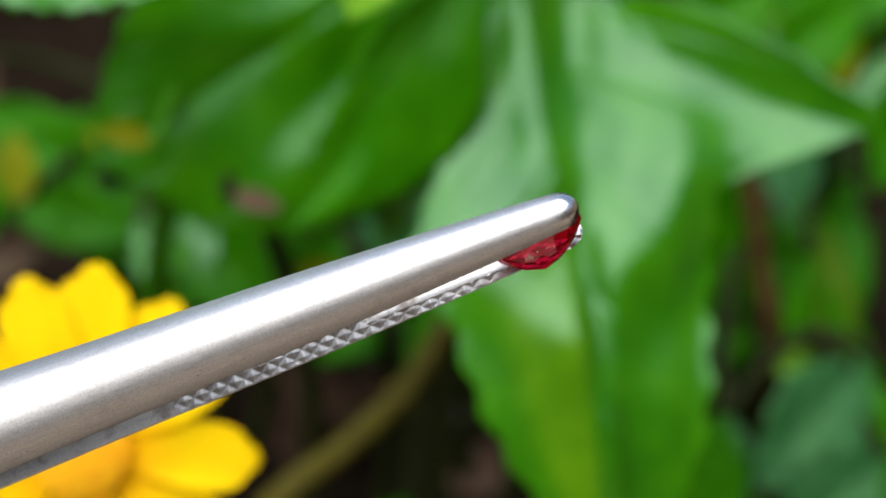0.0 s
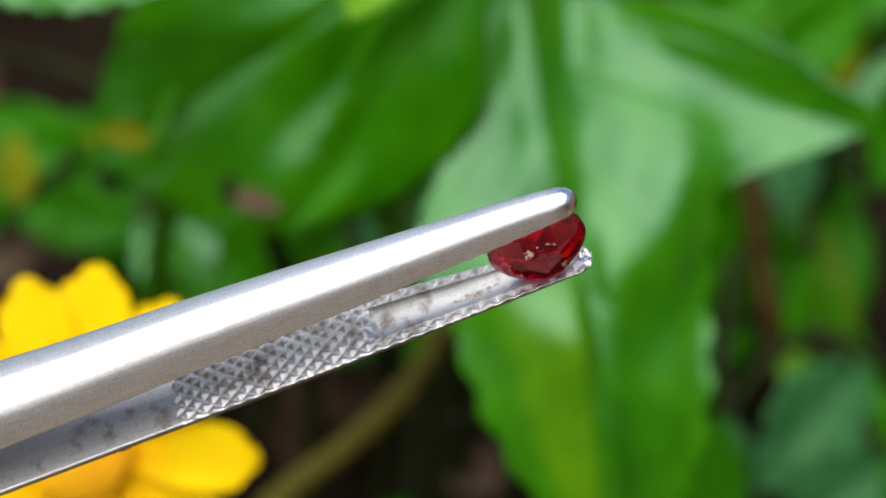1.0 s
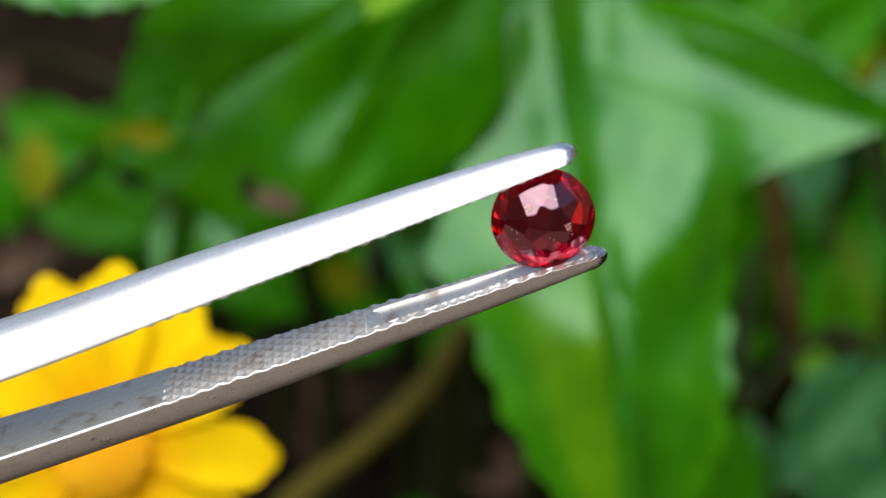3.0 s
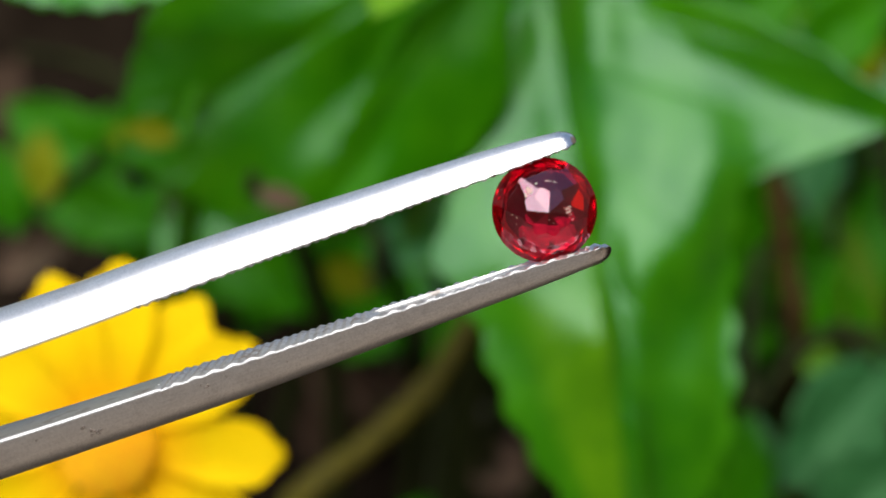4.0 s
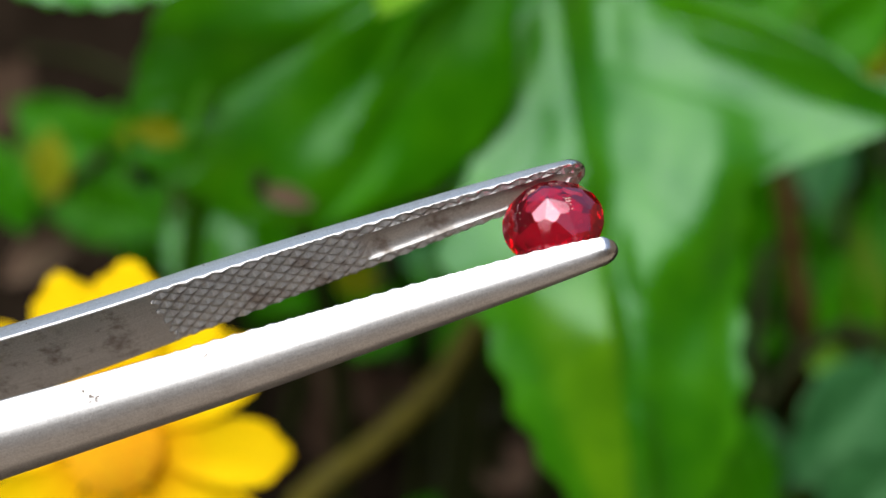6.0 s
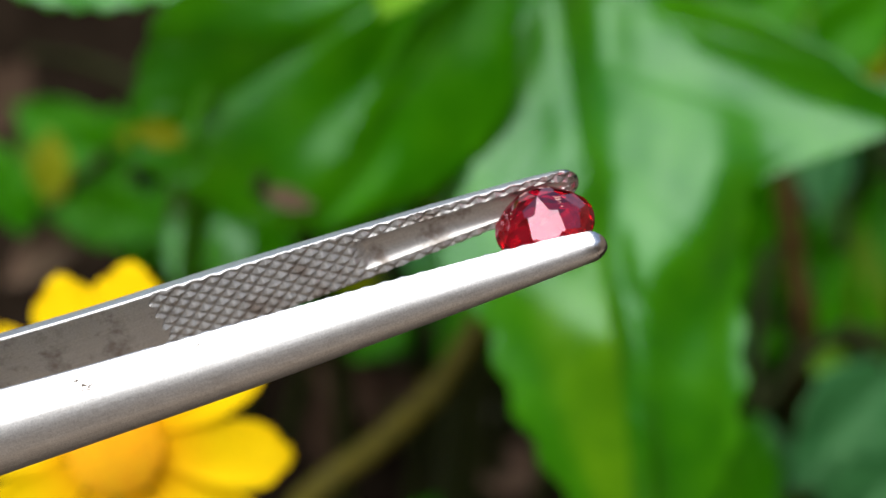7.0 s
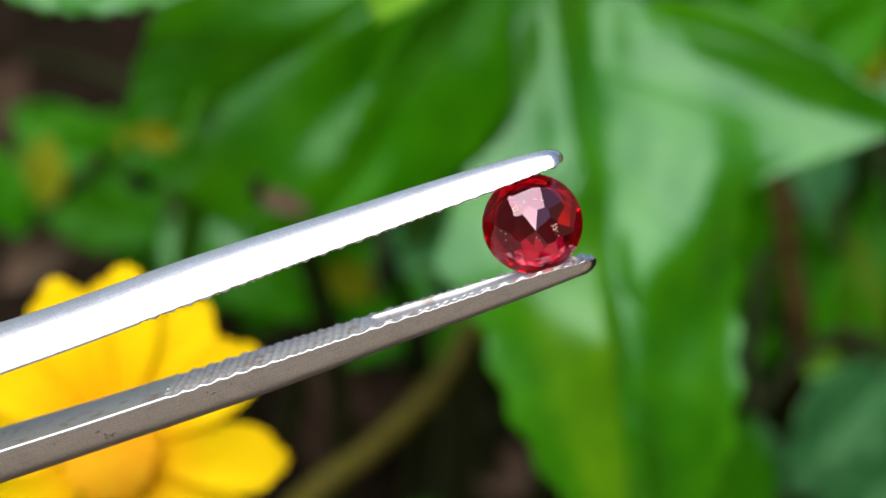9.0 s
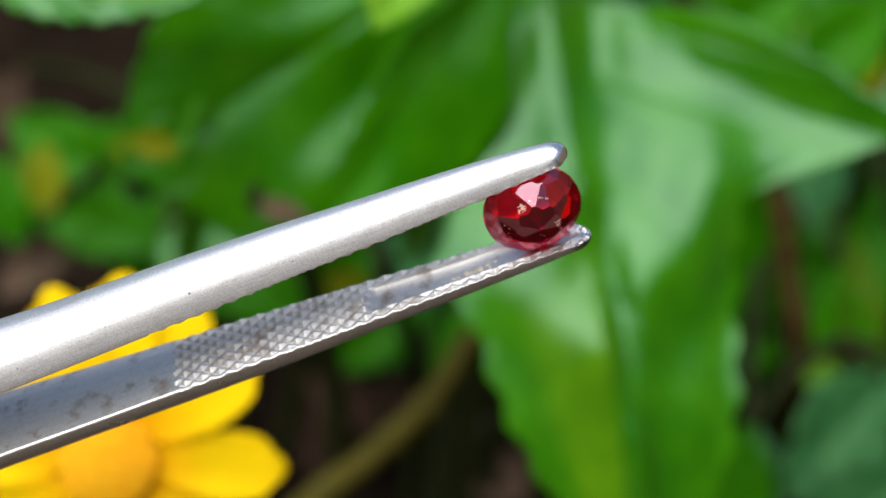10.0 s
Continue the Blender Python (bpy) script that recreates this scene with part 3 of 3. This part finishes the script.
def shoot(name, label, leaves, stem_material=STEM, group="", foot_at=(0.0, 0.02)):
    """A stem that rises from the soil, with its leaves. leaves: pose in the view axes, length, widths left and right,
    look.
    """
    first = VIEW_AXES @ leaves[0]["at"]
    root = Vector((first.translation.x + foot_at[0], first.translation.y + foot_at[1], 0.0))
    base = thing(name, Matrix.Translation(root), label, "plant", group)
    crown = Vector((0, 0, 0))
    for leaf in leaves:
        crown += (VIEW_AXES @ leaf["at"]).translation / len(leaves)
    back = VIEW_AXES.to_3x3() @ Vector((0, 6, -10)) * MM
    top = crown + back
    local = lambda p: (Vector(p) - root) / MM
    part("stem", tube([(0, 0, -6), local(root.lerp(top, 0.5) + Vector((0.004, 0.003, 0))), local(top)], [1.5, 1.3, 1.0]), stem_material, base)
    for leaf in leaves:
        m = VIEW_AXES @ leaf["at"]
        ob = part("leaf", blade(leaf["length"], leaf["left"], leaf["right"], leaf.get("fold", 0.25), leaf.get("droop", 0.1), leaf.get("sway", 0.0),
                                leaf.get("quilt", 0.25), leaf.get("teeth", 0.5), leaf.get("rows", 48), leaf.get("cols", 22), leaf.get("seed", 1), leaf.get("arch", 0.0), leaf.get("veins"), leaf.get("curl", (0.02, 0.02)), leaf.get("ripple", 0.9), leaf.get("ridge", 0.0), leaf.get("view_tilts", ()), leaf.get("creases", ())),
                  leaf.get("look", LEAF), base, leaf.get("label", ""))
        ob.matrix_parent_inverse = base.matrix_world.inverted()
        ob.matrix_basis = m
        foot = m.translation
        part("petiole", tube([local(foot), local(foot.lerp(top, 0.5) + back * 0.15), local(top)], [0.6, 0.7, 0.9], 8), stem_material, base)
    return base


# The broad leaf behind the stone: midrib runs down the view; three lobes; outline fitted to the camera's view.
A_LENGTH = 47.5
A_LEFT = [(0, 2.0), (0.10, 4.9), (0.22, 8.2), (0.34, 10.6), (0.42, 12.8), (0.45, 12.6), (0.53, 10.5), (0.60, 9.7), (0.70, 8.5), (0.84, 5.6), (0.95, 2.6), (1, 0.02)]
A_RIGHT = [(0, 3.0), (0.03, 9.0), (0.07, 13.7), (0.145, 18.8), (0.25, 24.3), (0.285, 25.2), (0.31, 22.5), (0.345, 16.1), (0.365, 13.4), (0.40, 11.9), (0.455, 11.2), (0.58, 10.4), (0.71, 9.7), (0.865, 7.4), (0.95, 3.6), (1, 0.02)]
# Tilts and crease fitted to the camera's view to place sheen and dark bands.
A_VIEW_TILTS = [(-0.9, 9.4, 91, 8.3, 2.3, -0.56, 0.33), (-0.5, 2.3, 93, 6.5, 3.9, -0.61, 0.33), (-2.8, 16.7, 97, 5.2, 3.9, -0.57, 0.42), (-6.8, 24.7, 104, 6.5, 4.1, -0.45, 0.44),
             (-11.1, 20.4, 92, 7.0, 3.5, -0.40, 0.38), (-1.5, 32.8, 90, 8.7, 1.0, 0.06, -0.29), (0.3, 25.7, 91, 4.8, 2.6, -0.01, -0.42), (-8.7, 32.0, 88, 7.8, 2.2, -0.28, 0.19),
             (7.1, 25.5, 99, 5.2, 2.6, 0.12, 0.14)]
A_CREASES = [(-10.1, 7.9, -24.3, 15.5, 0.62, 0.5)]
shoot("leafy_shoot", "glossy three-lobed green leaf on its stem behind the tweezers", [
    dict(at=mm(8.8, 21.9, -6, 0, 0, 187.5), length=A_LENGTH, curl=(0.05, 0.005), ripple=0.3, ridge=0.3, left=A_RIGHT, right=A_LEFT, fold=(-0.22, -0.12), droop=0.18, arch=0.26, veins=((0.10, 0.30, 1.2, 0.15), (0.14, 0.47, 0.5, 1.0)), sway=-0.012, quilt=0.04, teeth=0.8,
         rows=120, cols=76, look=LEAF, seed=2, view_tilts=A_VIEW_TILTS, creases=A_CREASES)], STEM_DARK)
# Lean and glints of these leaves are also shaped to fit the camera's view.
shoot("leafy_shoot", "broad dark green leaves overlapping beside the large leaf", [
    dict(at=mm(-1.1, 24, -20, 4, -6, 123), length=31, quilt=0.10, left=plain_widths(31, False), right=plain_widths(21, False), fold=0.02, droop=0.06, arch=0.08, look=LEAF_SIDE, seed=3, rows=60, cols=40,
         view_tilts=[(-2.7, 19.1, -123, 42.3, 42.3, -0.13, 0.09), (-7.4, 12.4, 115, 5.9, 2.4, 0.42, -0.13), (2.4, 10.5, -113, 5.2, 2.4, 0.37, -0.12)]),
    dict(at=mm(5, 24.5, -11, 0, -4, 147), length=28, quilt=0.08, left=plain_widths(15, False), right=plain_widths(5, False), fold=0.1, droop=0.03, arch=0.10, look=LEAF_DEEP, seed=4, view_tilts=[(-0.3, 16.4, -147, 39.6, 39.6, -0.22, 0.16)])], STEM_DARK)
shoot("leafy_shoot", "pale green leaf edge hanging over the plants", [
    dict(at=mm(-37, 22.9, -2, 0, 0, 262), length=22, left=plain_widths(14, False), right=plain_widths(9, False), look=LEAF, seed=5)], STEM_DARK, foot_at=(-0.05, 0.03))
shoot("leafy_shoot", "small yellowish green young leaf with its tip down", [
    dict(at=mm(0.2, 26.4, -4, 0, 0, 152), length=11, left=plain_widths(6, False), right=plain_widths(6, False), look=LEAF_YOUNG, seed=6)], STEM_DARK)


# ---- flowers ----
def build_flower(m, petals, reach, label, group):
    base = thing("yellow_flower", m, label, "flower", group)
    rnd = random.Random(5)
    for angle, size in petals:
        long_, wide = reach * size, reach * 0.19 * rnd.uniform(0.92, 1.1)
        widths = [(0, 0.25 * wide), (0.3, 0.72 * wide), (0.62, 1.0 * wide), (0.80, 0.96 * wide), (0.90, 0.84 * wide), (0.96, 0.66 * wide), (1, 0.40 * wide)]
        lift, seed = rnd.uniform(0.02, 0.14), rnd.uniform(0, 9)

        def place(u, v):
            t = 2 * u - 1
            half = smooth_curve(widths, v)
            notch = 0.10 * math.cos(3 * math.pi * t) * max(0, v - 0.9) * 10
            y = 2.0 + v * (long_ - 2.0) + notch - 0.6 * t * t * v
            z = lift * y - 0.006 * y * y + 0.16 * half * t * t - 0.1 * math.cos(5 * math.pi * t) * v + 0.3 * noise.noise((v * 2, t, seed))
            return (half * t, y, z)

        bm = sheet(bmesh.new(), 14, 12, place, 0.12)
        ob = part("petal", bm, PETAL, base)
        ob.matrix_basis = pose(0, 0, 0, 0, 0, angle - 90)
    bm = bmesh.new()
    for k in range(200):
        r, a = 3.1 * math.sqrt((k + 0.5) / 200), k * 2.39996
        h = 1.6 * (1 - (r / 3.4) ** 2) + 0.3
        bmesh.ops.create_cone(bm, cap_ends=True, segments=6, radius1=0.27, radius2=0.17, depth=1.1,
                              matrix=Matrix.Translation((r * math.cos(a), r * math.sin(a), h)))
    part("flower_disc", bm, DISC, base, "orange centre of tightly packed florets")
    drop = m.inverted() @ Vector((m.translation.x - 0.004, m.translation.y + 0.03, -0.003)) / MM
    part("stalk", tube([(0, 0, 0.4), drop * 0.5 + Vector((0, 0, -8)), drop], [0.8, 0.9, 1.1], 8), STEM, base)
    return base


PETALS = [(108, 0.97), (84, 1.0), (57, 0.95), (35, 0.97), (-3, 0.94), (-36, 0.98), (-72, 1.0), (-108, 0.97), (-146, 1.0), (176, 0.95), (142, 0.98)]
build_flower(VIEW_AXES @ mm(-21.6, -12.8, 5, 4, -3, 0), PETALS, 12.3, "bright yellow daisy-like flower with a golden centre", "flowers")


# ---- ground cover behind ----
def near_leaf(x, y, z, turn, lean, length, width, look_, rx, ry, lobes):
    """One leaf of a shoot: where its base is in the view axes, which way it runs, its size."""
    w = plain_widths(width, lobes)
    return dict(at=mm(x, y, z, rx, ry + lean, turn), length=length, left=w, right=w, fold=0.22, droop=0.08, arch=0.08, quilt=0.3, rows=24, cols=12,
                look=look_, seed=x * 0.37 + y)


shoot("leafy_shoot", "bright green leaf peeping out between larger leaves", [
    near_leaf(3.8, 10.5, -28, 145, 0, 12.7, 6.0, LEAF, 0, 0, False),
    near_leaf(0.8, 5.8, -35, 198, 0, 8.3, 5.8, LEAF, 0, 0, False)], STEM_DARK, group="ground cover shoots")
shoot("leafy_shoot", "deep green leaves in shade behind the flower", [
    near_leaf(-26.6, 6.5, -50, 225, 0, 19.0, 11.1, LEAF_DEEP, 10, 0, False),
    near_leaf(-13.5, 3.7, -55, 148, 0, 14.9, 9.1, LEAF_DEEP, 0, 15, False),
    near_leaf(-7.7, 2.6, -60, 148, 0, 11.8, 7.5, LEAF_DEEP, 0, 0, False)], STEM_DARK, group="ground cover shoots")
shoot("leafy_shoot", "pale green leaf low among the plants", [
    near_leaf(-31.8, 8.4, -65, 155, 0, 12.1, 5.8, LEAF_DEEP, 0, 0, False),
    near_leaf(-40.0, 4.0, -70, 233, 0, 9.9, 5.3, LEAF, 0, 0, False)], STEM_DARK, group="ground cover shoots")
shoot("leafy_shoot", "sunlit yellowish green leaves at the back", [
    near_leaf(-44.7, 4.0, -70, 24, 0, 14.5, 6.0, LEAF_MID, -10, 0, False),
    near_leaf(-47.9, 1.4, -65, 21, 0, 12.4, 6.4, LEAF_DEEP, 0, 0, False),
    near_leaf(-43.3, 7.6, -75, 342, 0, 10.8, 6.1, LEAF_DEEP, 0, 0, False)], STEM_DARK, group="ground cover shoots")
shoot("leafy_shoot", "dry brown curled leaf on the soil", [
    near_leaf(-43.3, 3.5, -75, 125, 0, 13.3, 5.1, LEAF_DRY, 0, 0, False)], STEM_RED, group="ground cover shoots")
shoot("leafy_shoot", "dry pinkish brown leaf in the shade", [
    near_leaf(-15.5, 5.0, -19, 255, 0, 4.9, 1.9, LEAF_DRY, 0, 0, False)], STEM_DARK, group="ground cover shoots")
shoot("leafy_shoot", "deep green leaves behind the large leaf", [
    near_leaf(26.0, 20.8, -40, 305, 0, 11.4, 8.2, LEAF_DEEP, 0, 0, False),
    near_leaf(37.2, 18.8, -50, 312, 0, 14.1, 8.8, LEAF_DEEP, -10, 0, False),
    near_leaf(31.2, 29.1, -55, 250, 0, 14.2, 8.5, LEAF, 0, 0, False)], STEM_DARK, group="ground cover shoots")
shoot("leafy_shoot", "tall green leaves beside the large leaf", [
    near_leaf(43.5, 0.5, -60, 185, 0, 19.0, 6.9, LEAF_DEEP, 0, 15, False),
    near_leaf(49.9, 9.1, -65, 175, 0, 22.0, 7.7, LEAF_DEEP, 0, -15, False),
    near_leaf(53.4, -7.9, -70, 31, 0, 14.0, 7.3, LEAF_DEEP, 0, 0, False)], STEM_DARK, group="ground cover shoots")
shoot("leafy_shoot", "deep green leaves at the edge of the plants", [
    near_leaf(49.0, 6.0, -52, 340, 0, 17.0, 8.0, LEAF_DEEP, 0, 10, False),
    near_leaf(47.0, 14.0, -60, 300, 0, 16.0, 9.0, LEAF, 0, -10, False)], STEM_DARK, group="ground cover shoots")
shoot("leafy_shoot", "small yellow-green young leaf", [
    near_leaf(39.7, -13.0, -60, 281, 0, 6.4, 3.7, LEAF_YOUNG, 0, 0, False)], STEM_DARK, group="ground cover shoots")
shoot("leafy_shoot", "bluish green leaves low in shade", [
    near_leaf(47.7, -10.5, -50, 136, 0, 19.4, 11.1, LEAF_BLUE, 15, 0, False),
    near_leaf(33.6, -16.9, -55, 177, 0, 12.7, 7.9, LEAF_BLUE, 0, 0, False),
    near_leaf(47.3, -20.3, -45, 132, 0, 13.6, 10.2, LEAF_BLUE, 0, 0, False),
    near_leaf(45.4, -11.6, -50, 191, 0, 12.5, 8.8, LEAF_DEEP, 0, 0, False)], STEM_DARK, group="ground cover shoots")
shoot("leafy_shoot", "deep green leaf under the large leaf", [
    near_leaf(29.8, -15.0, -40, 175, 0, 16.0, 6.0, LEAF_DEEP, 0, 0, False),
    near_leaf(42.8, 1.4, -70, 158, 0, 15.8, 7.3, LEAF_DEEP, 0, 10, False)], STEM_DARK, group="ground cover shoots")
shoot("leafy_shoot", "dark leaves in the shade between the stems", [
    near_leaf(-1.7, -2.1, -85, 137, 0, 16.8, 9.4, LEAF_DEEP, 20, 0, False),
    near_leaf(-1.0, -30.5, -80, 150, 0, 9.0, 6.0, LEAF_DEEP, 10, 0, False),
    near_leaf(8.4, -5.7, -85, 131, 0, 13.3, 8.7, LEAF_DEEP, 20, 0, False)], STEM_DARK, group="ground cover shoots")
shoot("leafy_shoot", "low dark green leaves and a brown one on the soil", [
    near_leaf(-55.1, 26.0, -90, 155, 0, 15.0, 8.0, LEAF_BROWN, 20, 0, False),
    near_leaf(-37.8, 17.4, -85, 133, 0, 13.8, 10.1, LEAF_DEEP, 10, 0, False),
    near_leaf(-34.9, 8.0, -85, 218, 0, 11.8, 10.1, LEAF_DEEP, 0, 0, False)], STEM_DARK, group="ground cover shoots")


def build_undergrowth():
    """Dark leaves at the back that close the gaps between the shoots."""
    rnd = random.Random(11)
    made = 0
    while made < 26:
        z = rnd.uniform(-125, -80)
        reach = (100 - z) / 100
        px, py = rnd.uniform(-34, 34), rnd.uniform(-20, 21)
        if (px < -21 and 8 < py < 18) or (-14 < px < 8 and py < -3):
            continue
        leaves = [near_leaf(px * reach + rnd.uniform(-5, 5), py * reach + rnd.uniform(-5, 5), z - 4 * k, rnd.uniform(0, 360), 0, rnd.uniform(20, 30),
                            rnd.uniform(10, 15), rnd.choice((LEAF_DEEP, LEAF_DEEP, LEAF_BLUE)), rnd.uniform(-30, 15), rnd.uniform(-25, 25), k == 1) for k in range(3)]
        shoot("leafy_shoot", "low leafy shoot of the green ground cover", leaves, STEM_DARK, group="ground cover shoots")
        made += 1


build_undergrowth()

shoot("leafy_shoot", "yellowed leaves far back among the green ones", [
    near_leaf(-42.0, 4.6, -54, 5, 0, 9.0, 4.2, LEAF_OLD, -10, 5, False),
    near_leaf(-30.5, 12.0, -66, 80, 0, 8.0, 3.6, LEAF_OLD, 0, 0, False)], STEM_DARK, group="ground cover shoots")
shoot("leafy_shoot", "deep green leaves low beside the flower", [
    near_leaf(-31.0, 2.0, -62, 70, 0, 19.0, 8.5, LEAF_DEEP, -10, 5, False),
    near_leaf(-24.0, 7.5, -50, 175, 0, 15.0, 9.5, LEAF, 5, 0, False),
    near_leaf(-36.0, 9.0, -64, 60, 0, 16.0, 8.0, LEAF_DEEP, 0, 0, False)], STEM_DARK, group="ground cover shoots")
shoot("leafy_shoot", "narrow yellowish green leaves at the edge of the plants", [
    near_leaf(47.5, -15.0, -60, 4, 0, 19.0, 5.0, LEAF_MID, 0, 10, False)], STEM_DARK, group="ground cover shoots")
shoot("leafy_shoot", "reddish brown withered leaf on the soil", [
    near_leaf(14.0, -29.0, -88, 80, 0, 13.0, 7.0, LEAF_DRY, 15, 0, False)], STEM_RED, group="ground cover shoots")
# Added leaves, placed from the view, that stand in for mottled brown soil.
for k, (x, y, turn) in enumerate(((-7.0, -20.5, 60), (-2.0, -16.0, 115), (-12.5, -29.5, 20), (5.0, -23.0, 200))):
    shoot("leafy_shoot", "dark brown leaf added over the soil to lift its tone", [near_leaf(x, y, -84 - 2 * k, turn, 0, 12.0, 7.5, LEAF_BROWN, 8, 4, False)], STEM_DARK, group="fallen leaves")
shoot("leafy_shoot", "small yellowed leaf over the edge of a broad green one", [
    near_leaf(-19.9, 8.6, -12, 78, 0, 4.8, 2.3, LEAF_OLD, 0, 0, False)], STEM_GREEN, group="ground cover shoots", foot_at=(-0.03, 0.03))
shoot("leafy_shoot", "yellowed leaf in the shade under the broad leaves", [
    near_leaf(-6.5, -4.2, -44, 60, 0, 6.0, 4.0, LEAF_OLD, 0, 0, False)], STEM_DARK, group="ground cover shoots")
shoot("leafy_shoot", "yellowing leaf at the edge of the plants", [
    near_leaf(52.0, 33.0, -80, 190, 0, 13.0, 6.0, LEAF_OLD, 0, -20, False)], STEM_DARK, group="ground cover shoots")


def build_runner(points, radii, material, label):
    """A creeping stem over the soil, with swollen joints: its points are placed in the camera's view axes."""
    places = [(VIEW_AXES @ (Vector(p) * MM)) / MM for p in points]
    base = thing("creeping_stem", Matrix(), label, "stem")
    part("stalk", tube(places, radii, 12), material, base)
    for k in range(1, len(places) - 1, 2):
        way = (places[k + 1] - places[k - 1]).normalized()
        ring = [places[k] + way * d for d in (-1.6, -0.7, 0.0, 0.7, 1.6)]
        part("stem_joint", tube(ring, [radii[k] * f for f in (0.97, 1.15, 1.28, 1.15, 0.97)], 12), material, base)
    return base


build_runner([(-22, -40, -52), (-13.9, -24.6, -40), (-7.4, -19.3, -42), (-1.4, -14.2, -46), (2.4, -8.7, -50), (7, -2, -58), (12, 12, -70), (14, 34, -110)],
             [1.4, 1.3, 1.3, 1.25, 1.2, 1.1, 1.0, 1.0], STEM, "olive green creeping stem arching over shade-darkened soil")
build_runner([(38.0, 20, -72), (38.7, 5.2, -65), (39.6, -2.5, -65), (41.2, -11.5, -65), (43, -28, -80), (44, -48, -95)],
             [1.0, 1.2, 1.3, 1.3, 1.4, 1.5], STEM_RED, "reddish brown upright stem in the shade")


def build_pebble(x, y, size, seed):
    bm = bmesh.new()
    bmesh.ops.create_icosphere(bm, subdivisions=3, radius=1)
    for v in bm.verts:
        k = 1 + 0.28 * noise.noise(v.co * 1.3 + Vector((seed, 0, 0)))
        v.co = Vector((v.co.x * size * k, v.co.y * size * 0.8 * k, v.co.z * size * 0.6 * k))
    ob = tagged(link_mesh("pebble", bm, PEBBLE), "pale grey pebble half sunk in the soil", "pebble", "pebbles")
    ob.matrix_world = mm(x, y, 2.5, 0, 0, 40 * seed)


build_pebble(7.1, 149, 3.0, 1)
build_pebble(12, 138, 2.2, 2)


# ---- what moves ----
def motions():
    walk(tweezers, TWEEZER_ROWS)
    walk(gemstone, TWEEZER_ROWS)


motions()
